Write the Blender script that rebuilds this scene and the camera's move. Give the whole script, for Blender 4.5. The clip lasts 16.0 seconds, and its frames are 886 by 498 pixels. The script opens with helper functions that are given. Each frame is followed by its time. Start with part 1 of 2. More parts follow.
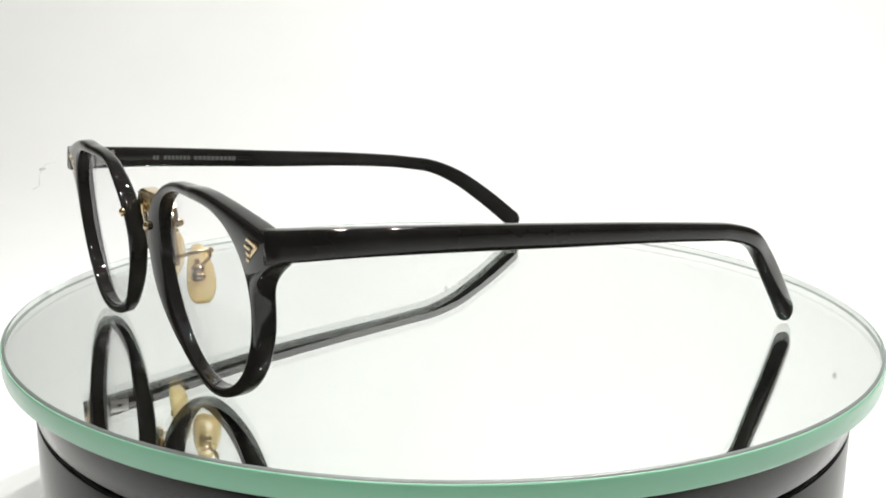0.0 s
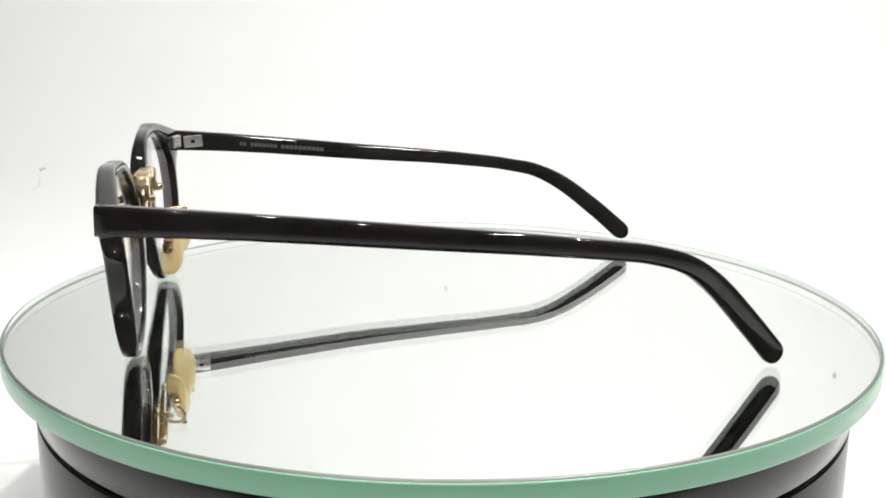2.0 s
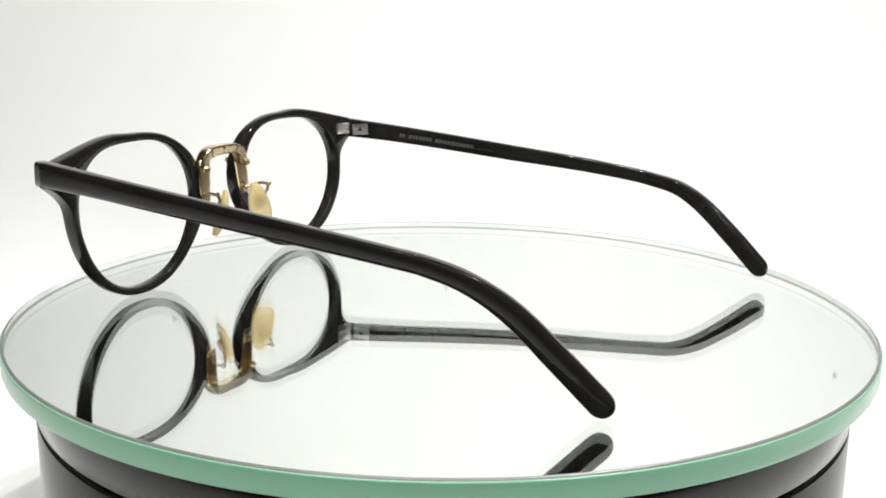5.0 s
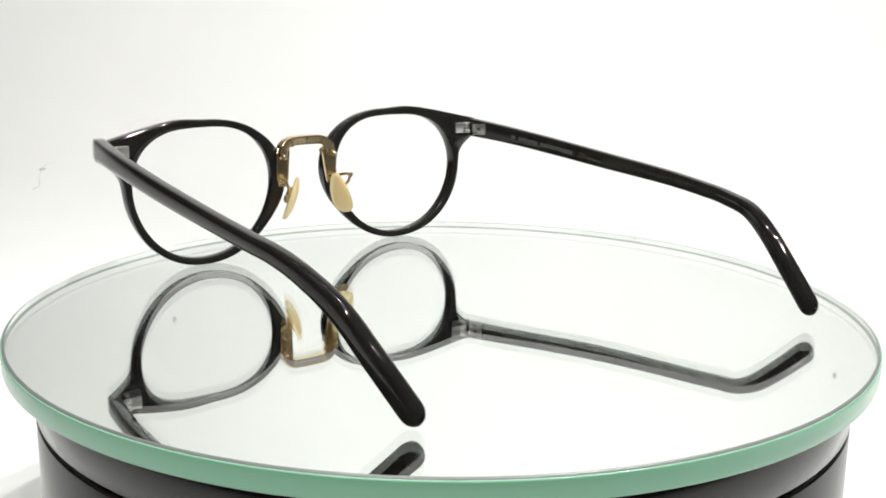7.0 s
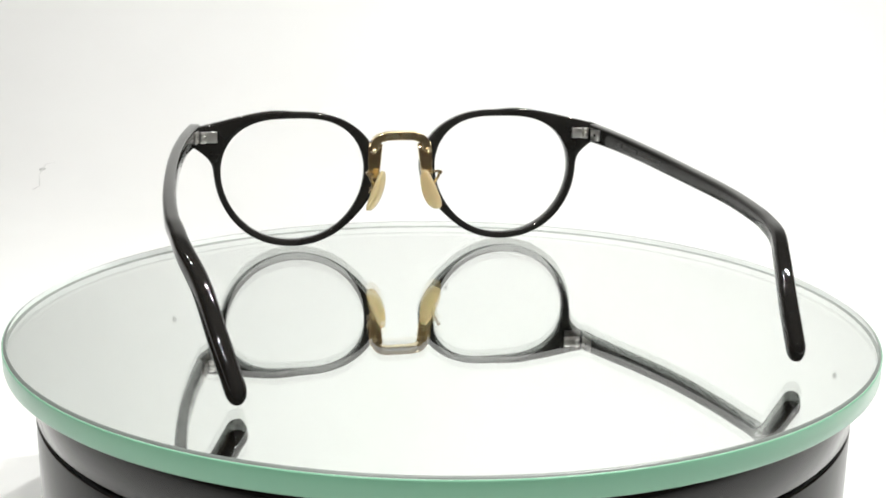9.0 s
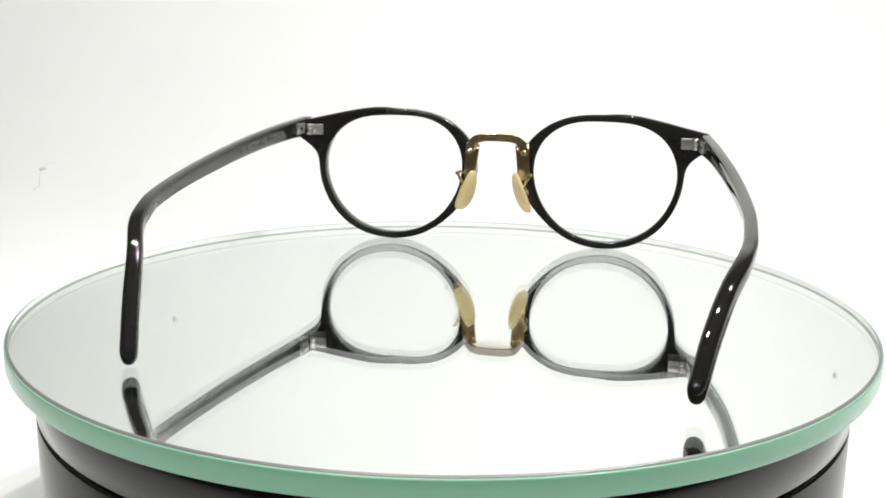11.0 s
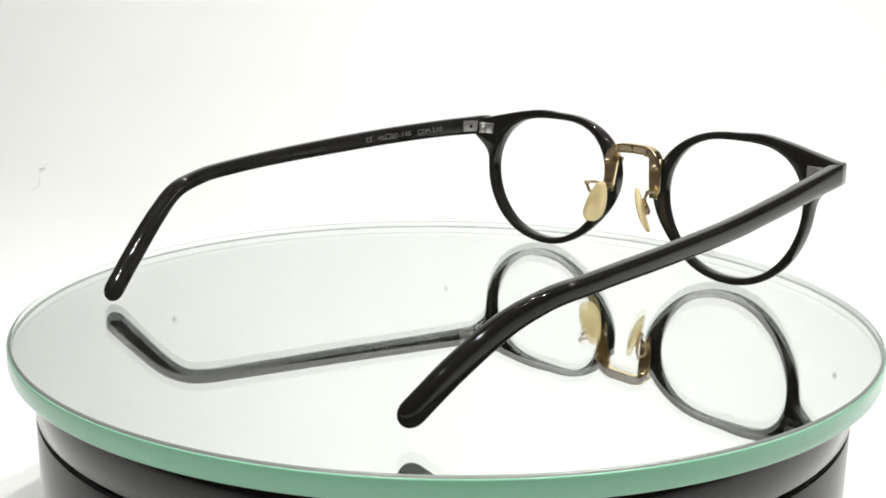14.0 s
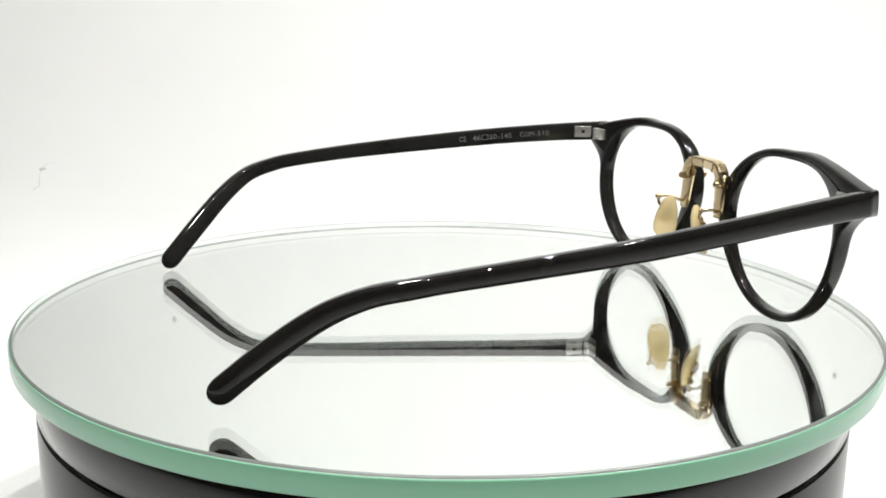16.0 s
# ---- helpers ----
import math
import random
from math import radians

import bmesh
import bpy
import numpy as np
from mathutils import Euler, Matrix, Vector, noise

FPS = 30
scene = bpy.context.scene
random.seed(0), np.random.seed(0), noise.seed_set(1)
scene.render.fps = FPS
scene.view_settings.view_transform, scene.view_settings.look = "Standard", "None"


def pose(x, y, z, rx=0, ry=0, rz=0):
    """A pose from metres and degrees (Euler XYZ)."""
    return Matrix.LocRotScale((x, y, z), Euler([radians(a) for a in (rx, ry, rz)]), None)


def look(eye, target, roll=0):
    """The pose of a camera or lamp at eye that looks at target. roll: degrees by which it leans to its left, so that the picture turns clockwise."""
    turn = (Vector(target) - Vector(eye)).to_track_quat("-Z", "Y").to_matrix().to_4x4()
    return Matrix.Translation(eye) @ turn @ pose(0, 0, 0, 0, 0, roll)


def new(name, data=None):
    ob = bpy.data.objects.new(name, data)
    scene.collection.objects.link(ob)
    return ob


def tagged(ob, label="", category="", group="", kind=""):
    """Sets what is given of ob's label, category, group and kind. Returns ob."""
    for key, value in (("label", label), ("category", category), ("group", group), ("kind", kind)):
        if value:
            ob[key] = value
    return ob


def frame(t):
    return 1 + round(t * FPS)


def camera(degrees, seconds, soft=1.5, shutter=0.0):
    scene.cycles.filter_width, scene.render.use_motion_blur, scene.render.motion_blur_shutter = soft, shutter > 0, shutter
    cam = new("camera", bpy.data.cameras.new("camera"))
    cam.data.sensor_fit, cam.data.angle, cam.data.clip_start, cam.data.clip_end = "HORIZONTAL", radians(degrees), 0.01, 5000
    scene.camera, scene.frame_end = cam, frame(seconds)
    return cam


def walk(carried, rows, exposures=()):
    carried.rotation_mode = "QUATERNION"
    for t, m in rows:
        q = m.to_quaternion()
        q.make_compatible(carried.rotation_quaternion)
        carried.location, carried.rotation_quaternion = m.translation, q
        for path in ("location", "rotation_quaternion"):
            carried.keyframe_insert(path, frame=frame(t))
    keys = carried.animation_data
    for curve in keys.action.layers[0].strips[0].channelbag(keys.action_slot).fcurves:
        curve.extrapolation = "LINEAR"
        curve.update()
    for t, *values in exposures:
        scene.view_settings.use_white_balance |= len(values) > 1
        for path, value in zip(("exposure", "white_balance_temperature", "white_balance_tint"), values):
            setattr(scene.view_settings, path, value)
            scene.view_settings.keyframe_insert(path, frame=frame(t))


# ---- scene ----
MM = 0.0010264  # one drawing millimetre in metres
cam = camera(43.53, 16.0, soft=1.75)
cam_pose = pose(0, -0.2720, 0.07686, 77.007, 0, -0.065) @ pose(0, 0, 0, 0, 0, 0.691)
walk(cam, [(0.0, cam_pose), (16.0, cam_pose)], exposures=[(0.0, 0.06, 6500, 10), (16.0, 0.06, 6500, 10)])

# ------------------------------------------------------------------ light
world = bpy.data.worlds.new("room_air")
scene.world = world
world.use_nodes = True
world.node_tree.nodes["Background"].inputs[0].default_value = (0.9, 0.95, 1.0, 1)
world.node_tree.nodes["Background"].inputs[1].default_value = 0.02


# ------------------------------------------------------------------ materials
def material(name):
    mat = bpy.data.materials.new(name)
    mat.use_nodes = True
    tree = mat.node_tree
    return mat, tree, tree.nodes["Principled BSDF"]


def node(tree, kind, **values):
    made = tree.nodes.new(kind)
    for key, value in values.items():
        made.inputs[key].default_value = value
    return made


def speckle(tree, scale, low, high, detail=4.0):
    """A noise spread between two values."""
    coords = tree.nodes.new("ShaderNodeTexCoord")
    grain = node(tree, "ShaderNodeTexNoise", Scale=scale, Detail=detail)
    spread = node(tree, "ShaderNodeMapRange")
    spread.inputs["From Min"].default_value, spread.inputs["From Max"].default_value = 0.3, 0.7
    spread.inputs["To Min"].default_value, spread.inputs["To Max"].default_value = low, high
    tree.links.new(coords.outputs["Object"], grain.inputs["Vector"])
    tree.links.new(grain.outputs["Fac"], spread.inputs["Value"])
    return spread.outputs["Result"]


def relief(tree, shader, scale, strength, distance):
    coords = tree.nodes.new("ShaderNodeTexCoord")
    grain = node(tree, "ShaderNodeTexNoise", Scale=scale, Detail=5.0)
    bump = node(tree, "ShaderNodeBump", Strength=strength, Distance=distance)
    tree.links.new(coords.outputs["Object"], grain.inputs["Vector"])
    tree.links.new(grain.outputs["Fac"], bump.inputs["Height"])
    tree.links.new(bump.outputs["Normal"], shader.inputs["Normal"])


def surface(name, colour, roughness, metallic=0.0, wear=0.05, scale=300.0, bump=0.0, spread=0.0):
    mat, tree, shader = material(name)
    shader.inputs["Base Color"].default_value = (*colour, 1)
    shader.inputs["Metallic"].default_value = metallic
    tree.links.new(speckle(tree, scale, max(roughness - wear, 0.0), roughness + wear), shader.inputs["Roughness"])
    if spread:
        mixer = node(tree, "ShaderNodeMix")
        mixer.data_type = "RGBA"
        mixer.inputs["A"].default_value = (*[c * (1 - spread) for c in colour], 1)
        mixer.inputs["B"].default_value = (*[min(c * (1 + spread), 1) for c in colour], 1)
        tree.links.new(speckle(tree, scale * 0.23, 0.0, 1.0), mixer.inputs["Factor"])
        tree.links.new(mixer.outputs["Result"], shader.inputs["Base Color"])
    if bump:
        relief(tree, shader, scale, bump, 0.0002)
    return mat


ACETATE = surface("black_acetate", (0.016, 0.0155, 0.0145), 0.02, wear=0.01, scale=280, bump=0.006, spread=0.25)
GOLD = surface("gold_plate", (0.84, 0.68, 0.43), 0.20, metallic=1.0, wear=0.02, scale=900, spread=0.02)
STEEL = surface("hinge_steel", (0.74, 0.73, 0.71), 0.34, metallic=1.0, wear=0.04, scale=700, spread=0.04)
PRINT = surface("silver_print", (0.15, 0.15, 0.147), 0.45, wear=0.05)
PRINT_DULL = surface("dull_print", (0.075, 0.075, 0.072), 0.5, wear=0.05)
PAPER = surface("white_paper", (0.86, 0.87, 0.86), 0.75, wear=0.08, scale=30, spread=0.015)
HOUSING = surface("black_housing_plastic", (0.012, 0.012, 0.012), 0.12, wear=0.03, scale=90, bump=0.02, spread=0.15)
GROOVE = surface("groove_black", (0.004, 0.004, 0.004), 0.6)
BACKING = surface("mirror_back_paint", (0.03, 0.035, 0.033), 0.5)
# brown of the unseen room, chosen for what the gold reflects
UNSEEN_ROOM = surface("unseen_room_brown", (0.28, 0.19, 0.12), 0.8, scale=4, spread=0.2)
TABLE_BLACK = surface("black_table_laminate", (0.03, 0.03, 0.031), 0.5, wear=0.08, scale=18, bump=0.05, spread=0.25)
SMUDGE = surface("grey_smudge", (0.55, 0.56, 0.55), 0.9)
SMUDGE_PALE = surface("pale_smudge", (0.66, 0.67, 0.66), 0.9)

PAD, _tree, _shader = material("nose_pad_plastic")
_shader.inputs["Base Color"].default_value = (0.97, 0.81, 0.49, 1)
_shader.inputs["Roughness"].default_value = 0.12
_shader.inputs["Transmission Weight"].default_value = 0.5
_shader.inputs["IOR"].default_value = 1.45
_shader.inputs["Subsurface Weight"].default_value = 0.3
_shader.inputs["Subsurface Radius"].default_value = (0.004, 0.003, 0.0015)
_shader.inputs["Subsurface Scale"].default_value = 0.5


def clear_sheet(name, tint, low, high, gloss_tint=(1, 1, 1), roughness=0.0):
    """A clear face whose gloss grows towards grazing angles."""
    mat, tree, _ = material(name)
    tree.nodes.clear()
    out = tree.nodes.new("ShaderNodeOutputMaterial")
    mix = tree.nodes.new("ShaderNodeMixShader")
    layer = node(tree, "ShaderNodeLayerWeight", Blend=0.5)
    steep = tree.nodes.new("ShaderNodeMath")
    steep.operation = "POWER"
    steep.inputs[1].default_value = 5.0
    spread = node(tree, "ShaderNodeMapRange")
    spread.inputs["To Min"].default_value, spread.inputs["To Max"].default_value = low, high
    clear = node(tree, "ShaderNodeBsdfTransparent", Color=(*tint, 1))
    gloss = node(tree, "ShaderNodeBsdfGlossy", Color=(*gloss_tint, 1), Roughness=roughness)
    for a, b in ((layer.outputs["Facing"], steep.inputs[0]), (steep.outputs[0], spread.inputs["Value"]), (spread.outputs[0], mix.inputs[0]),
                 (clear.outputs[0], mix.inputs[1]), (gloss.outputs[0], mix.inputs[2]), (mix.outputs[0], out.inputs[0])):
        tree.links.new(a, b)
    return mat


PLATE_TOP = clear_sheet("plate_glass", (0.99, 1.0, 0.993), 0.04, 1.0)
LENS = clear_sheet("clear_lens", (0.994, 0.995, 0.995), 0.012, 0.42, (0.95, 0.93, 0.97), 0.01)
# near-white colour stands in for backdrop light passing through the clear plate edge
PLATE_WALL = surface("backlit_pale_wall", (0.93, 0.95, 0.94), 0.5)
PLATE_EDGE = surface("green_glass_edge", (0.25, 0.55, 0.37), 0.22, wear=0.03, scale=200)
PLATE_BEVEL = surface("ground_bevel", (0.2, 0.225, 0.21), 0.4)
for _mat in (PLATE_EDGE, PLATE_BEVEL):
    _inputs = _mat.node_tree.nodes["Principled BSDF"].inputs
    _inputs["Coat Weight"].default_value, _inputs["Coat IOR"].default_value, _inputs["Coat Roughness"].default_value = 0.45, 1.5, 0.3
SILVER, _tree, _shader = material("silvered_back")
_shader.inputs["Base Color"].default_value = (0.957, 0.985, 0.968, 1)
_shader.inputs["Metallic"].default_value = 1.0
_shader.inputs["Roughness"].default_value = 0.0


# ------------------------------------------------------------------ builders
def part(name, bm, mat, parent=None, label="", smooth=True):
    bmesh.ops.recalc_face_normals(bm, faces=bm.faces)
    data = bpy.data.meshes.new(name)
    bm.to_mesh(data)
    bm.free()
    for m in mat if isinstance(mat, (list, tuple)) else (mat,):
        data.materials.append(m)
    if smooth:
        data.shade_smooth()
    ob = new(name, data)
    if parent:
        ob.parent = parent
    return tagged(ob, label)


def v3(x, y, z):
    return Vector((x * MM, y * MM, z * MM))


def spline(rows, steps):
    """Smooth values between rows of numbers, steps to a row."""
    rows = [np.array(r, float) for r in rows]
    rows = [2 * rows[0] - rows[1]] + rows + [2 * rows[-1] - rows[-2]]
    made = []
    for a, b, c, d in zip(rows, rows[1:], rows[2:], rows[3:]):
        for i in range(steps):
            t = i / steps
            made.append(0.5 * (2 * b + (c - a) * t + (2 * a - 5 * b + 4 * c - d) * t * t + (3 * b - a - 3 * c + d) * t ** 3))
    return made + [rows[-2]]


def skin(bm, loops, closed=False, cap=True, mat=0):
    """Faces between loops of points of equal length."""
    verts = [[bm.verts.new(p) for p in loop] for loop in loops]
    n = len(verts[0])
    pairs = list(zip(verts, verts[1:])) + ([(verts[-1], verts[0])] if closed else [])
    for a, b in pairs:
        for i in range(n):
            bm.faces.new((a[i], a[(i + 1) % n], b[(i + 1) % n], b[i])).material_index = mat
    if cap and not closed:
        bm.faces.new(verts[0])
        bm.faces.new(verts[-1])
    return bm


def oval(half_a, half_b, n=16, power=2.0):
    """Points of a rounded rectangle."""
    ring = []
    for i in range(n):
        a = 2 * math.pi * (i + 0.5) / n
        c, s = math.cos(a), math.sin(a)
        ring.append((half_a * math.copysign(abs(c) ** (2 / power), c), half_b * math.copysign(abs(s) ** (2 / power), s)))
    return ring


def sweep(bm, path, size, up=(0, 0, 1), n=16, power=2.0, cap=True):
    """A bar along a path in drawing millimetres; size: (across, along up) for each point."""
    loops = []
    for i, p in enumerate(path):
        p = Vector(p)
        way = (Vector(path[min(i + 1, len(path) - 1)]) - Vector(path[max(i - 1, 0)])).normalized()
        side = way.cross(Vector(up)).normalized()
        top = side.cross(way).normalized()
        loops.append([(p + side * a + top * b) * MM for a, b in oval(size[i][0] / 2, size[i][1] / 2, n, power[i] if isinstance(power, list) else power)])
    return skin(bm, loops, cap=cap)


def slab(bm, centre, size, rounding=0.25, turn=None):
    """A box with rounded edges."""
    made = bmesh.ops.create_cube(bm, size=1.0)["verts"]
    m = Matrix.Translation(v3(*centre)) @ (turn or Matrix()) @ Matrix.Diagonal((*[s * MM for s in size], 1))
    bmesh.ops.transform(bm, matrix=m, verts=made)
    if rounding:
        edges = list({e for v in made for e in v.link_edges})
        bmesh.ops.bevel(bm, geom=edges, offset=rounding * MM, segments=2, affect="EDGES", profile=0.5)
    return bm


def blob(bm, centre, size, turn=None, u=14, w=9):
    made = bmesh.ops.create_uvsphere(bm, u_segments=u, v_segments=w, radius=0.5)["verts"]
    m = Matrix.Translation(v3(*centre)) @ (turn or Matrix()) @ Matrix.Diagonal((*[s * MM for s in size], 1))
    bmesh.ops.transform(bm, matrix=m, verts=made)
    return bm


def barrel(bm, centre, radius, high, n=18):
    """An upright hinge knuckle with eased ends."""
    loops = []
    for f, r in ((-0.5, 0.82), (-0.38, 1.0), (0.38, 1.0), (0.5, 0.82)):
        loops.append([v3(centre[0] + radius * r * math.cos(2 * math.pi * i / n), centre[1] + radius * r * math.sin(2 * math.pi * i / n), centre[2] + high * f) for i in range(n)])
    return skin(bm, loops)


def lathe(rings, n=192, cx=0.0, cy=0.0, mats=None, top=True, bottom=True):
    """A turned body: rings of (radius, height) in drawing millimetres, from the top down."""
    bm = bmesh.new()
    loops = [[bm.verts.new(v3(cx + r * math.cos(2 * math.pi * i / n), cy + r * math.sin(2 * math.pi * i / n), z)) for i in range(n)] for r, z in rings]
    for k, (a, b) in enumerate(zip(loops, loops[1:])):
        for i in range(n):
            bm.faces.new((a[i], b[i], b[(i + 1) % n], a[(i + 1) % n])).material_index = mats[k] if mats else 0
    if top:
        bm.faces.new(loops[0]).material_index = 0
    if bottom:
        bm.faces.new(loops[-1]).material_index = max(mats) if mats else 0
    return bm


# ------------------------------------------------------------------ setting
TABLE = -0.070


def build_backdrop():
    """One white paper sheet: flat on the table, curving up behind it."""
    bm = bmesh.new()
    profile = [(-0.45, TABLE), (0.0, TABLE), (0.45, TABLE)]
    profile += [(0.45 + 0.35 * math.sin(a), TABLE + 0.35 - 0.35 * math.cos(a)) for a in [math.pi / 2 * k / 16 for k in range(1, 17)]]
    profile += [(0.80, 0.8), (0.80, 1.35)]
    thick = [(y + 0.0006, z - 0.0006) for y, z in reversed(profile)]
    loops = [[Vector((x, y, z)) for y, z in profile + thick] for x in (-1.1, -0.4, 0.4, 1.1)]
    ob = part("backdrop", skin(bm, loops), PAPER)
    return tagged(ob, "seamless white paper sweep curving up behind the turntable", "backdrop", kind="structure")


def build_room():
    # unseen shell added around the set; its brown only tints reflections in the metal
    for name, x, y, z, sx, sy, sz in (("wall_north", 0, 2.05, 0.6, 4.1, 0.1, 3), ("wall_south", 0, -2.05, 0.6, 4.1, 0.1, 3),
                                      ("wall_east", 2.1, 0, 0.6, 0.1, 4, 3), ("wall_west", -2.1, 0, 0.6, 0.1, 4, 3),
                                      ("ceiling", 0, 0, 2.15, 4.3, 4.2, 0.1), ("floor", 0, 0, -0.95, 4.3, 4.2, 0.1)):
        bm = bmesh.new()
        slab(bm, (x / MM, y / MM, z / MM), (sx / MM, sy / MM, sz / MM), 0)
        tagged(part(name, bm, UNSEEN_ROOM, smooth=False), "added unseen warm brown room " + name.split("_")[0], name.split("_")[0], kind="structure")
    table = tagged(new("table"), "plain black table under the white paper sheet", "table")
    bm = bmesh.new()
    slab(bm, (0, 0.02 / MM, (TABLE - 0.0172) / MM), (2.2 / MM, 1.5 / MM, 0.030 / MM), 2)
    part("tabletop", bm, TABLE_BLACK, table)
    for sx in (-1, 1):
        for y in (-0.66, 0.70):
            bm = bmesh.new()
            slab(bm, (sx * 1.03 / MM, y / MM, (TABLE - 0.0322 - 0.398) / MM), (0.05 / MM, 0.05 / MM, 0.796 / MM), 2)
            part("leg", bm, TABLE_BLACK, table)


HAIR = ((-0.2941, 0.5134, -0.0642), (-0.2916, 0.5202, -0.0629), (-0.2985, 0.5400, -0.0582), (-0.2997, 0.5503, -0.0553), (-0.2994, 0.5586, -0.0527), (-0.2912, 0.5624, -0.0515))


def build_specks():
    """Small specks and a hair on the paper."""
    for x, y, z, size in ((0.0045, 0.7921, 0.2061, 4.6), (-0.2676, 0.7981, 0.2438, 4.4), (0.4013, 0.8, 0.2958, 4.4), (0.1859, 0.7762, 0.153, 5.0),
                          (0.3753, 0.6851, 0.0207, 3.6), (-0.2997, 0.5503, -0.0553, 4.6), (0.1165, 0.388, -0.0698, 3.2)):
        bm = bmesh.new()
        over = max(0.0, min(1.0, (y - 0.45) / 0.35))
        face = pose(0, 0, 0, math.degrees(math.asin(over)), 0, 0)
        blob(bm, (x / MM, y / MM, z / MM), (size * 1.1, size * 1.4, 0.7), face, 10, 6)
        tagged(part("speck", bm, SMUDGE), "small grey speck on the white paper", "speck", "specks on the paper")
    bm = bmesh.new()
    sweep(bm, [(HAIR_X / MM, HAIR_Y / MM, HAIR_Z / MM) for HAIR_X, HAIR_Y, HAIR_Z in HAIR], [(0.8, 0.8)] * len(HAIR), up=(0, -1, 0.3), n=6)
    tagged(part("hair", bm, SMUDGE_PALE), "fine pale hair stuck on the white paper", "hair")


backdrop = build_backdrop()
build_specks()
build_room()


# ------------------------------------------------------------------ lamps over the table
def build_lamp(x, y, z, target, watts, size):
    """A small spot lamp: a glowing bulb face in a black can with a short stem."""
    can = tagged(new("spot_lamp"), "small black spot lamp with a bright round bulb", "lamp", "lamps over the turntable")
    can.matrix_world = look((x, y, z), target)
    r = size / 2 / MM
    glow, tree, shader = material("lit_bulb")
    shader.inputs["Base Color"].default_value = (0.8, 0.8, 0.8, 1)
    shader.inputs["Emission Color"].default_value = (1.0, 0.992, 0.962, 1)
    shader.inputs["Emission Strength"].default_value = 0.15 * watts / (math.pi ** 2 * (size / 2) ** 2)
    part("bulb", lathe([(r, 0.6), (r, 0.0)], 24, top=False), glow, can, "bright round bulb face", smooth=False)
    part("housing", lathe([(r * 1.05, 30.0), (r * 1.5, 24.0), (r * 1.5, 0.5), (r * 1.06, 0.5), (r * 1.06, 1.5)], 32, bottom=False), HOUSING, can)
    bm = bmesh.new()
    sweep(bm, [(0, 0, 29.5), (0, 0, 60)], [(6, 6)] * 2, up=(0, 1, 0), n=10)
    part("stem", bm, HOUSING, can)
    data = bpy.data.lights.new("bulb_light", "AREA")
    data.shape, data.size, data.energy, data.color = "DISK", size, 0.85 * watts, (1.0, 0.992, 0.962)
    ob = new("bulb_light", data)
    ob.parent = can
    ob.location = (0, 0, -0.0006)


for x, watts in ((-0.19, 0.7), (-0.07, 1.7), (0.25, 3.3), (0.37, 3.8)):
    build_lamp(x, 0.05, 0.80, (x * 0.4, 0.34, 0), watts, 0.024)
for x in (-0.30, -0.18, 0.10, 0.29):
    build_lamp(x, -0.46, 0.72, (0.0, 0.05, 0), 1.0, 0.02)


# ------------------------------------------------------------------ turntable
def build_base():
    base = tagged(new("turntable_base"), "round glossy black plastic turntable base with a groove", "turntable")
    base.location = (0.0008, -0.0004, TABLE)
    lift = -TABLE / MM

    def ring(name, rings, mat, label=""):
        part(name, lathe([(r, z + lift) for r, z in rings], 160), mat, base, label)
    ring("rotating_collar", [(93.4, -5.5), (95.7, -5.8), (96.3, -6.6), (96.3, -15.9), (96.1, -16.2), (93.5, -16.25)], HOUSING)
    ring("groove_ring", [(93.6, -16.25), (93.6, -17.2)], GROOVE, "dark recessed groove")
    ring("body", [(93.5, -17.2), (96.1, -17.25), (96.3, -17.55), (96.3, -62), (94.6, -66.0), (92, -lift)], HOUSING)
    return base


def build_plate():
    plate = tagged(new("glass_turntable_plate"), "round mirrored glass plate with a polished green edge", "glass plate")
    cx, cy = -0.55, 0.84
    rings = [(101.10, 0.0), (101.75, -0.36), (101.75, -1.15)]
    glass = part("glass_disc", lathe(rings, 256, cx, cy, mats=[1, 2], bottom=False), [PLATE_TOP, PLATE_BEVEL, PLATE_WALL], plate, smooth=False)
    for poly in glass.data.polygons:
        poly.use_smooth = poly.material_index in (1, 2)
    glass.visible_shadow = False
    part("silvering", lathe([(101.70, -1.05), (101.70, -1.2)], 256, cx, cy), SILVER, plate, "bright silvered mirror layer", smooth=False)
    curve = [(101.78, -0.38), (101.96, -0.5), (102.04, -0.75), (102.06, -2.5), (102.04, -4.3), (101.92, -4.75), (101.70, -4.95)]
    bm = lathe(curve + [(101.20, -4.95), (101.20, -1.3), (101.78, -1.25), (101.78, -0.38)], 256, cx, cy, top=False, bottom=False)
    bmesh.ops.remove_doubles(bm, verts=bm.verts, dist=1e-7)
    part("edge_band", bm, PLATE_EDGE, plate, "polished green glass edge")
    part("painted_back", lathe([(100.90, -1.35), (100.90, -5.4)], 160, cx, cy), BACKING, plate, "dark painted mirror backing")
    return plate


base = build_base()
plate = build_plate()


# ------------------------------------------------------------------ eyeglasses
MID = 2.7          # middle of the front across
SPAN = 32.2        # from the middle to each lens centre
LENS_Z = 20.05
TILT = 0.08        # the front leans forward towards its top
DEEP = 3.5         # thickness of the rims


def back_y(z, x=0.0):
    """The back of the front, x from its middle: it leans, wraps back at the temples, and stands a little askew."""
    return 72.3 + TILT * (z - 20.0) - 2.7 * (x / 50.0) ** 2 + 0.009 * x - 1.8 * max(0.0, 1.0 - abs(x) / 34.0)


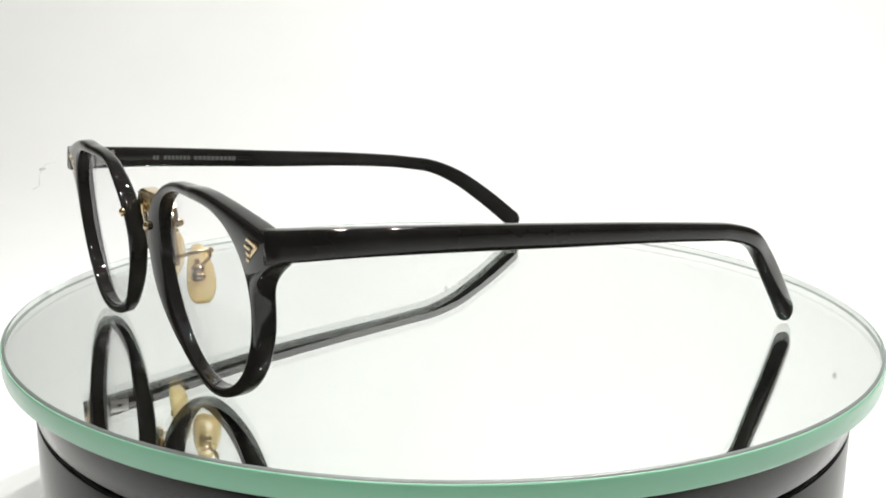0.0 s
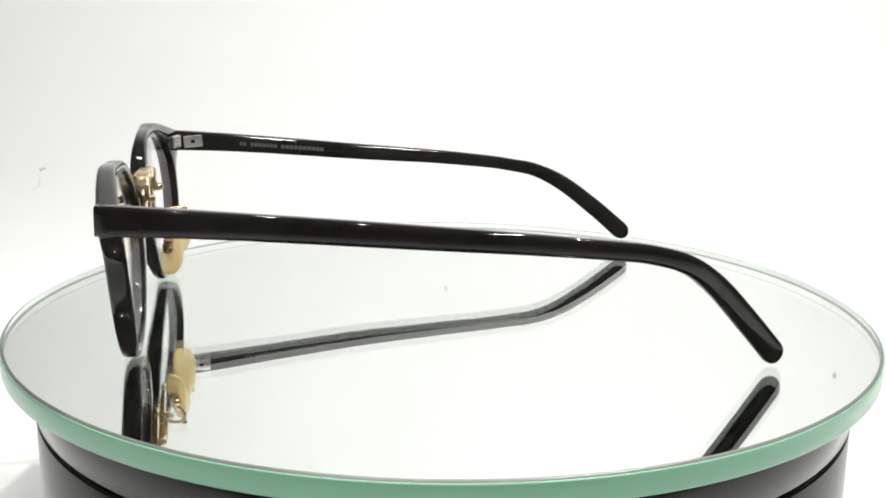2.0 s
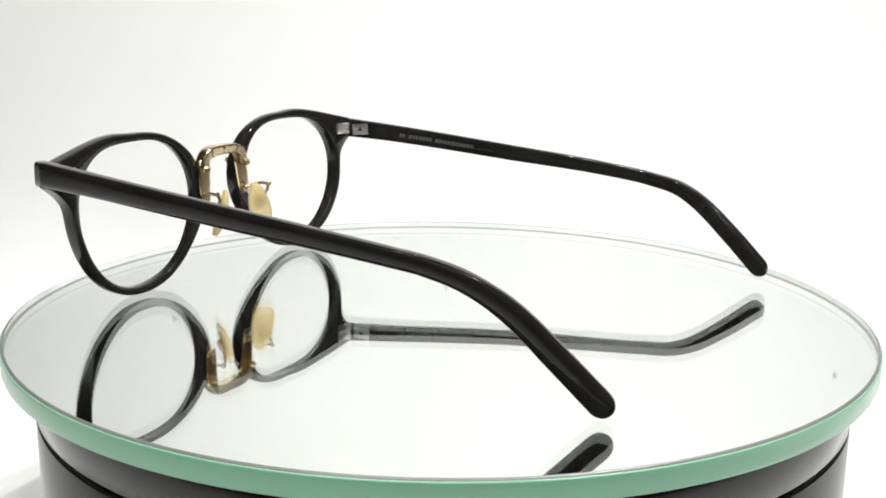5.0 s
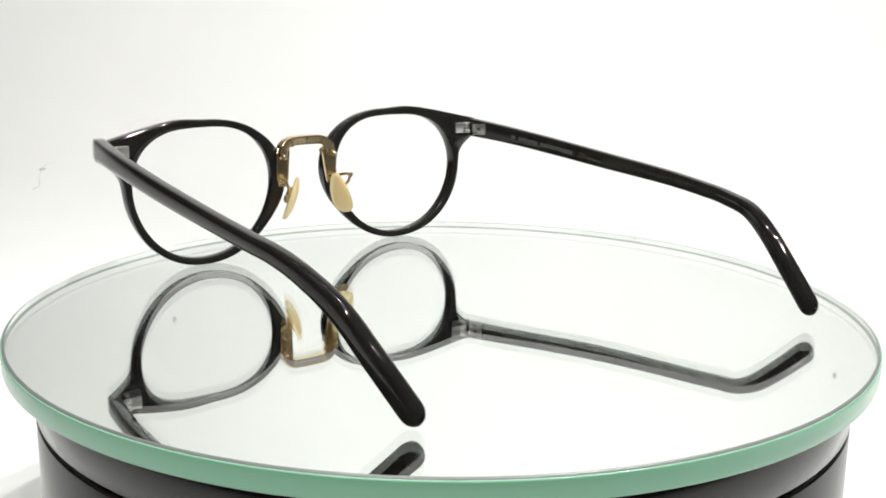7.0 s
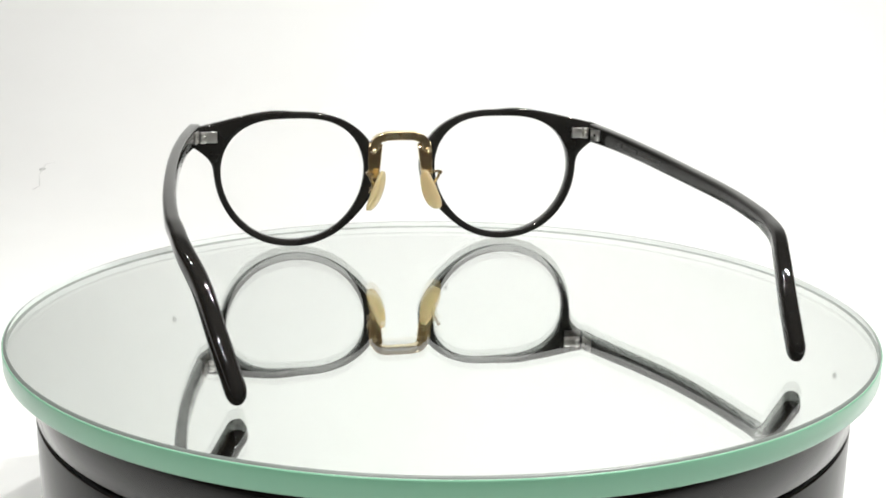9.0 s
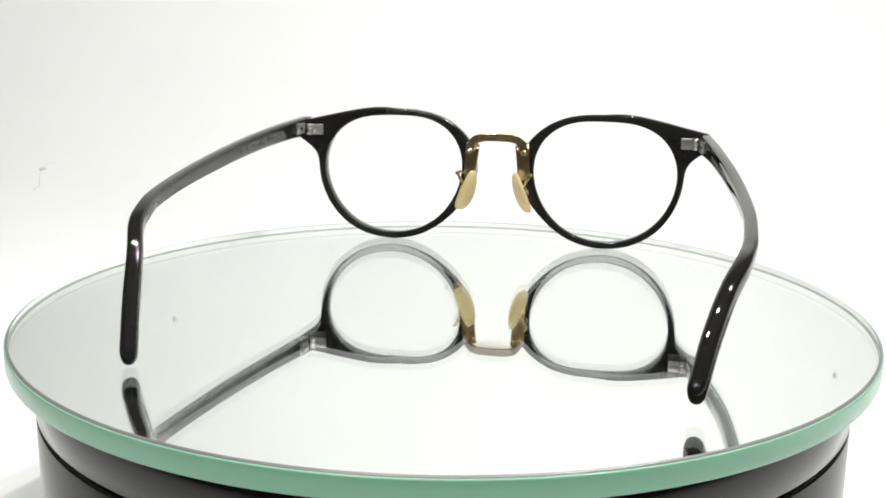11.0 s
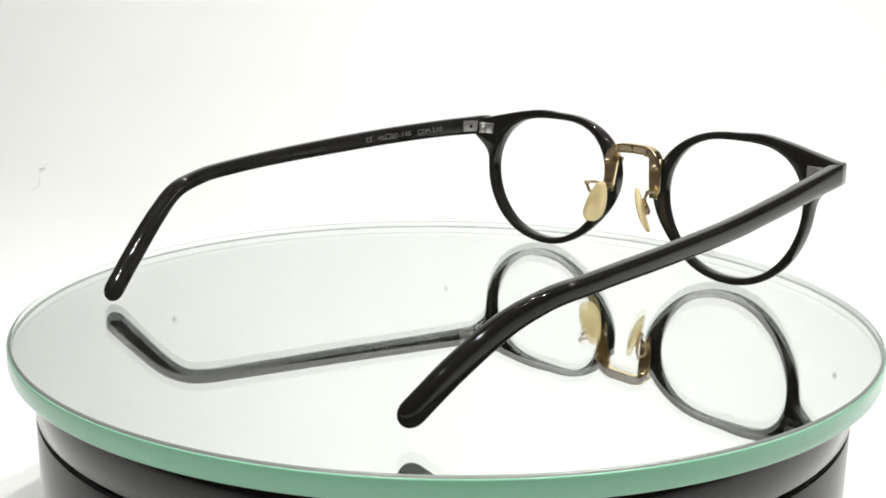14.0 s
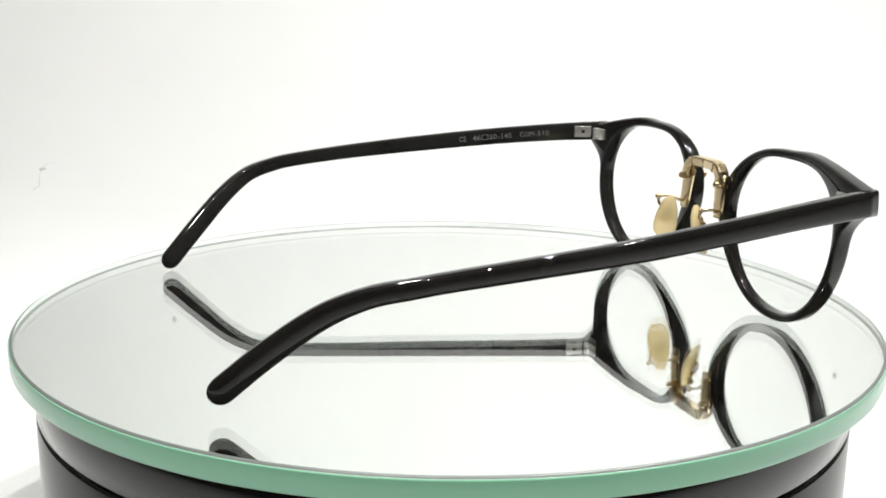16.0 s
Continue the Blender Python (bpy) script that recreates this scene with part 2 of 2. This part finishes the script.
def opening(a):
    """Radius of the lens opening; 0 is towards the nose."""
    flat = 0.98 * math.cos(a) ** 2 + 0.945 * math.sin(a) ** 2
    return flat * (20.55 - 0.05 * math.cos(a) + 0.88 * math.sin(a) + 1.2 * math.cos(2 * a) + 0.1 * math.sin(2 * a) + 0.83 * math.sin(3 * a) - 0.3 * math.cos(4 * a))


def outline(a):
    """Radius of the rim's outer edge, with the swelling at the nose and the end piece at the temple."""
    d = math.degrees(a) % 360
    nose = (d + 180 - 6) % 360 - 180
    r = opening(a) + 2.0 + 2.7 * math.exp(-(nose / 29) ** 2)
    if 80 < d < 200:
        s, c = math.sin(a), math.cos(a)
        top = 22.4 / (s - 0.223 * c)
        ease = min(max((d - 84) / 48, 0.0), 1.0)
        if d < 159.5:
            r += (min(top, 30.0 / -c if c < -0.15 else 99) - r) * ease * ease * (3 - 2 * ease)
        else:
            r += (30.0 / -math.cos(radians(159.5)) - r) * math.exp(-(d - 159.5) / 3.4)
    return r


def nose_depth(off):
    """Extra depth of the front beside the bridge."""
    f = min(max(1.0 - (abs(off) - 8.0) / 17.0, 0.0), 1.0)
    return 1.3 * f * f * (3 - 2 * f)


def build_rim(side, parent):
    n, loops = 540, []
    for i in range(n):
        a = 2 * math.pi * i / n
        ri, ro = opening(a), outline(a)
        c, s = math.cos(a), math.sin(a)
        big, small = 0.85, 0.55
        arc = [(math.sin(q), math.cos(q)) for q in (0.0, math.pi / 6, math.pi / 3, math.pi / 2)]
        ring = [(ri + small * (1 - k), small * (1 - h)) for h, k in arc] + [(ro - big * (1 - h), big * (1 - k)) for h, k in arc]
        ring += [(ro - big * (1 - k), DEEP - big * (1 - h)) for h, k in arc] + [(ri + small * (1 - h), DEEP - small * (1 - k)) for h, k in arc]
        loop = []
        for r, y in ring:
            x, z = r * c, LENS_Z + r * s
            off = -side * (SPAN - x)
            deep = 2.7 + 1.5 * min(max((abs(off) - 18.0) / 36.0, 0.0), 1.0) + nose_depth(off) * min((r - ri) / (ro - ri) * 1.5, 1.0)
            sink = 0.7 * min(max((abs(off) - 38.0) / 16.0, 0.0), 1.0)
            loop.append(v3(MID + off, back_y(z, off) + y * deep / DEEP - sink, z))
        loops.append(loop)
    rim = part("rim", skin(bmesh.new(), loops, closed=True), ACETATE, parent)
    # clear lens in the groove
    bm = bmesh.new()
    rings = []
    for y0 in (0.9, 2.0):
        for k in range(1, 9):
            f = k / 8
            row = []
            for i in range(72):
                a = 2 * math.pi * i / 72
                r = (opening(a) + 0.4) * f
                z = LENS_Z + r * math.sin(a)
                off = -side * (SPAN - r * math.cos(a))
                row.append(v3(MID + off, back_y(z, off) + y0 + 1.2 * (1 - f * f) - 0.6, z))
            rings.append(row)
    back, front = rings[:8], rings[8:]
    skin(bm, back + front[::-1], cap=True)
    lens = part("lens", bm, LENS, rim, "clear demonstration lens")
    lens.visible_shadow = False
    # gold inlay on the end piece and pin at the nose, both on the front
    bm = bmesh.new()
    for x0, z0, x1, z1, high in ((-20.6, 14.9, -26.2, 13.9, 0.95), (-26.2, 13.9, -23.0, 11.3, 0.95), (-21.2, 13.2, -23.8, 13.0, 0.8), (-22.0, 12.1, -23.2, 11.7, 0.8), (-21.9, 10.9, -22.9, 10.7, 0.8)):
        x, z, long = (x0 + x1) / 2, (z0 + z1) / 2, math.hypot(x1 - x0, z1 - z0)
        lean = math.degrees(math.atan2(z1 - z0, x1 - x0))
        off = -side * (SPAN - x)
        slab(bm, (MID + off, back_y(LENS_Z + z, off) + 3.25, LENS_Z + z), (long, 0.7, high), 0.12, pose(0, 0, 0, 0, -side * lean, 0))
    part("inlay", bm, GOLD, rim, "small gold arrow inlay")
    bm = bmesh.new()
    z = 28.4
    blob(bm, (MID - side * 8.4, back_y(z, 8.4) + 2.75 + nose_depth(8.4), z), (1.9, 1.5, 1.9))
    part("pin_head", bm, GOLD, rim, "gold pin head")
    # hinge leaf on the back of the end piece
    bm = bmesh.new()
    z, y = 33.9 - 0.45 - 0.5 * (side < 0), back_y(33.8, -side * 56) - 0.7
    slab(bm, (MID - side * 56.0, y - 0.3, z), (3.8, 0.9, 3.2), 0.15)
    for k in (-1, 0, 1):
        barrel(bm, (MID - side * 58.2, y - 0.9, z + 1.15 * k), 1.05, 1.02)
    part("hinge_leaf", bm, STEEL, rim, "bright steel hinge leaf")
    return rim


def build_temple(side, plan, parent):
    """plan: how far out the arm lies at each of its points."""
    along = ((72.4, 34.15, 5.8, 3.4), (55, 33.65, 5.2, 3.3), (35, 32.6, 4.9, 3.2), (15, 31.2, 4.6, 3.1), (-6.7, 29.5, 4.1, 3.1), (-23, 27.85, 3.8, 3.2),
             (-30.5, 26.7, 3.8, 3.3), (-38.3, 24.2, 4.0, 3.4), (-45.7, 18.9, 4.6, 3.5), (-53.6, 10.9, 5.0, 3.7), (-60.6, 3.4, 5.2, 3.7))
    right = side < 0
    drop = (1.0, 1.8, 2.6, 3.1, 3.1, 3.0, 2.8, 1.8, 0.3, -1.0, -1.8) if right else (0,) * 11
    longer = (-1.0, 0, 0, 0, 0, -0.4, -1.1, -1.0, -0.5, 0.5, 1.3) if right else (0,) * 11
    rows = spline([(x, y - e, z - d, w, h) for x, (y, z, h, w), d, e in zip(plan, along, drop, longer)], 7)
    way = (rows[-1] - rows[-2])[:3]
    way = way / np.linalg.norm(way)
    last = rows[-1]
    for k in range(1, 8):
        f = math.sin(math.pi / 2 * k / 7.3)
        shrink = max(1 - f ** 2.2, 0.002) ** 0.5
        rows.append(np.array([*(last[:3] + way * 3.3 * f), last[3] * shrink, last[4] * shrink]))
    bm = bmesh.new()
    sweep(bm, [tuple(r[:3]) for r in rows], [(r[3], r[4]) for r in rows], n=28, power=[min(3.6, max(2.5, 2.6 + (r[1] + 58) * 0.05)) + max(0.0, (r[1] - 45) * 0.08) for r in rows])
    temple = part("temple", bm, ACETATE, parent)
    # hinge plate let into the inner face, and its screw
    start, nxt = rows[3], rows[7]
    lean = math.degrees(math.atan2(nxt[2] - start[2], nxt[1] - start[1]))
    yaw = -math.degrees(math.atan2(nxt[0] - start[0], nxt[1] - start[1]))
    turn = pose(0, 0, 0, 0, 0, yaw) @ pose(0, 0, 0, lean, 0, 0)
    bm = bmesh.new()
    inner = start[0] + side * (start[3] / 2 + 0.02)
    slab(bm, (inner, start[1] - 0.9, start[2]), (0.6, 5.2, 3.3), 0.12, turn)
    plate_ob = part("hinge_plate", bm, STEEL, temple, "bright steel hinge plate")
    bm = bmesh.new()
    slab(bm, (inner + side * 0.28, start[1] - 0.9, start[2]), (0.12, 1.1, 0.9), 0.04, turn)
    part("screw", bm, GROOVE, plate_ob, "dark screw")
    return temple, rows


def on_temple(rows, side, y):
    """The middle of the arm's inner face at y, and the way that writing runs there."""
    i = min(range(len(rows)), key=lambda k: abs(rows[k][1] - y))
    a, b = rows[i], rows[i + 1]
    f = (y - a[1]) / (b[1] - a[1]) if b[1] != a[1] else 0
    r = a + (b - a) * f
    way = Vector((rows[i - 1] - rows[i + 1])[:3]).normalized()
    return Vector((r[0] + side * (r[3] / 2 + 0.05), r[1], r[2])), way, r


def lettering(words, rows, y0, y1, parent):
    """Silver print on the left arm's inner face, from y0 near the tip to y1 near the hinge."""
    spot, run, _ = on_temple(rows, 1, (y0 + y1) / 2)
    curve = bpy.data.curves.new("print", "FONT")
    curve.body, curve.size, curve.extrude, curve.align_x, curve.align_y = words, 2.1 * MM, 0.00002, "CENTER", "CENTER"
    ob = bpy.data.objects.new("print", curve)
    normal = Vector((1, 0, 0))
    normal = (normal - run * normal.dot(run)).normalized()
    up = normal.cross(run)
    m = Matrix((run, up, normal)).transposed().to_4x4()
    m.translation = (spot + normal * 0.06) * MM
    data = bpy.data.meshes.new_from_object(ob)
    bpy.data.objects.remove(ob)
    xs = [v.co.x for v in data.vertices]
    data.transform(m @ Matrix.Diagonal(((y1 - y0) * MM / (max(xs) - min(xs)), 1, 1, 1)) @ Matrix.Translation((-(max(xs) + min(xs)) / 2, 0, 0)))
    data.materials.clear()
    data.materials.append(PRINT)
    made = new("print", data)
    made.parent = parent
    return tagged(made, "fine silver print")


def bars(widths, rows, side, y, height, parent, label):
    """Rows of small plain bars in place of a maker's mark."""
    bm = bmesh.new()
    for w in widths:
        if w > 0:
            spot, way, _ = on_temple(rows, side, y - w / 2)
            lean = math.degrees(math.asin(way.z))
            yaw = -math.degrees(math.atan2(way.x, way.y))
            slab(bm, tuple(spot), (0.05, w, height), 0, pose(0, 0, 0, 0, 0, yaw) @ pose(0, 0, 0, lean, 0, 0))
        y -= abs(w) + 0.22
    part("print", bm, PRINT_DULL, parent, label, smooth=False)


def build_bridge(parent):
    bm = bmesh.new()
    corners = [(-8.0, 70.6, 28.6), (-7.8, 70.7, 30.6), (-6.4, 70.8, 32.1), (-4.2, 71.0, 32.75), (0.0, 71.2, 32.8)]
    corners = [Vector((MID + x, y, z)) for x, y, z in corners + [(-x, y, z) for x, y, z in reversed(corners[:-1])]]
    path = [corners[0]]
    for a, b, c in zip(corners, corners[1:], corners[2:]):
        path += [b + (a - b).normalized() * 0.35, b + (c - b).normalized() * 0.35]
    path = [tuple(p) for p in path + [corners[-1]]]
    sweep(bm, path, [(2.7, 3.0)] * len(path), up=(0, 1, 0), n=24, power=7)
    bridge = part("bridge", bm, GOLD, parent, "gold metal bridge with engraved ridges", smooth=False)
    for k in range(4):
        bm = bmesh.new()
        pts = [(MID + x, 72.75 + 0.12 * (k % 2), 31.9 + 0.5 * k - abs(x) ** 2 * 0.012) for x in (-5.4, -3, 0, 3, 5.4)]
        sweep(bm, pts, [(0.45, 0.35)] * 5, n=8)
        part("ridge", bm, GOLD, bridge)
    bm = bmesh.new()
    slab(bm, (MID, 69.85, 32.7), (0.9, 0.5, 2.2), 0.15)
    slab(bm, (MID + 1.7, 69.85, 32.7), (0.5, 0.4, 2.2), 0.1)
    slab(bm, (MID - 5.2, 69.45, 32.3), (0.7, 0.5, 2.4), 0.15, pose(0, 0, 0, 0, -25, 0))
    slab(bm, (MID + 5.2, 69.45, 32.3), (0.7, 0.5, 2.4), 0.15, pose(0, 0, 0, 0, 25, 0))
    part("facet", bm, GOLD, bridge)
    for side in (-1, 1):
        bm = bmesh.new()
        pts = [(MID + side * x, back_y(z) - 0.55, z) for x, z in ((7.4, 30.6), (7.7, 28.3), (7.9, 25.3), (8.1, 22.3), (8.2, 19.8))]
        sweep(bm, pts, [(4.1, 1.1), (4.2, 1.1), (3.9, 1.1), (3.6, 1.1), (3.0, 1.0)], up=(0, 1, 0), n=20, power=7)
        leg = part("side_plate", bm, GOLD, bridge)
        bm = bmesh.new()
        z = 28.5
        sweep(bm, [(MID + side * 8.3, back_y(z) - d, z) for d in (0.6, 2.0, 2.9, 3.3)], [(2.0, 2.0), (2.0, 2.0), (1.6, 1.6), (0.6, 0.6)], n=12)
        part("rivet", bm, GOLD, leg)
    return bridge


def build_pad(side, parent):
    """A cream nose pad with its wire arm."""
    lean = Vector((side * 4.2, 0.6, -11.6)).normalized()
    centre = Vector((MID + side * 7.9, 64.6, 17.0))
    normal = Vector((-side * 0.80, -0.55, 0))
    normal = (normal - lean * normal.dot(lean)).normalized()
    wide = lean.cross(normal).normalized()
    bm = bmesh.new()
    loops = []
    for k in range(15):
        f = -1 + 2 * (k + 0.5) / 15
        r = math.sqrt(1 - abs(f) ** 2.4)
        half = (3.0 + 0.75 * f) * r
        cup = 0.7 * f * f
        mid = centre + lean * (6.7 * f) - normal * cup
        loops.append([(mid + wide * a + normal * b) * MM for a, b in oval(half, 1.05 * r + 0.05, 18, 2.4)])
    pad = part("nose_pad", skin(bm, loops), PAD, parent, "cream translucent nose pad")
    knob = centre - lean * 4.6 - normal * 1.6
    bm = bmesh.new()
    pts = [Vector((MID + side * 8.3, 69.9, 21.4)), Vector((MID + side * 9.0, 68.9, 21.6)), Vector((MID + side * 10.2, 67.6, 22.2)), Vector((MID + side * 10.9, 65.3, 22.6)),
           Vector((MID + side * 10.6, 63.6, 22.2)), Vector((MID + side * 9.9, 63.5, 20.6)), centre - lean * 1.0 - normal * 1.7]
    pts = [tuple(p) for p in spline([tuple(p) for p in pts], 5)]
    sweep(bm, pts, [(0.85, 0.85)] * len(pts), up=(side * 0.9, 0.1, 0.3), n=10)
    blob(bm, (MID + side * 10.9, 63.3, 22.6), (1.3, 1.3, 1.3))
    part("pad_arm", bm, GOLD, pad, "gold wire arm")
    bm = bmesh.new()
    box = Matrix((wide, lean, normal)).transposed().to_4x4()
    blob(bm, tuple(centre - normal * 1.5 - lean * 0.9), (3.0, 2.4, 1.8), box)
    blob(bm, tuple(centre - normal * 1.6 + lean * 0.7), (3.3, 2.2, 1.9), box)
    slab(bm, tuple(centre - normal * 1.9 - lean * 0.1), (2.2, 0.6, 1.3), 0.2, box)
    slab(bm, tuple(centre - normal * 1.4 - lean * 2.2), (1.1, 1.8, 0.9), 0.2, box)
    part("mount", bm, GOLD, pad, "gold pad mount")


def build_eyeglasses():
    glasses = tagged(new("eyeglasses"), "black acetate eyeglasses with gold bridge, open on the glass plate", "eyeglasses")
    for side in (1, -1):
        build_rim(side, glasses)
    build_bridge(glasses)
    for side in (-1, 1):
        build_pad(side, glasses)
    left, rows = build_temple(1, (-57.7, -60.4, -62.5, -63.6, -63.9, -63.3, -62.3, -60.8, -57.8, -55.1, -52.5), glasses)
    for words, y0, y1 in (("CE", 25.6, 27.7), ("46", 29.6, 32.2), ("\u25a1", 32.5, 34.6), ("20", 34.8, 37.2), ("-145", 37.5, 41.9), ("COM", 44.5, 48.9), ("-510", 49.1, 53.7)):
        lettering(words, rows, y0, y1, left)
    right, rows = build_temple(-1, (63.1, 66.1, 68.8, 70.7, 71.6, 71.0, 70.3, 68.6, 65.7, 62.7, 60.5), glasses)
    bars((0.75,) * 2 + (-0.9,) + (0.9,) * 7 + (-0.7,) + (1.05,) * 10, rows, -1, 51.6, 1.1, right, "dull silver maker's print")
    return glasses


glasses = build_eyeglasses()


# ------------------------------------------------------------------ what moves
def turn_at(t):
    times = (0, 2, 4, 6.5, 9, 11.5, 14, 16)
    turns = (122.15, 98.05, 73.6, 43.0, 12.75, -17.35, -47.35, -71.3)
    return float(np.interp(t, times, turns))


def motions():
    walk(plate, [(float(t), pose(0.0011, -0.0006, 0, 0, 0, turn_at(t))) for t in range(17)])
    walk(glasses, [(float(t), pose(0.0009, -0.0005, 0, 0, 0, turn_at(t)) @ pose(-0.00095, -0.0002, 0)) for t in range(17)])


motions()
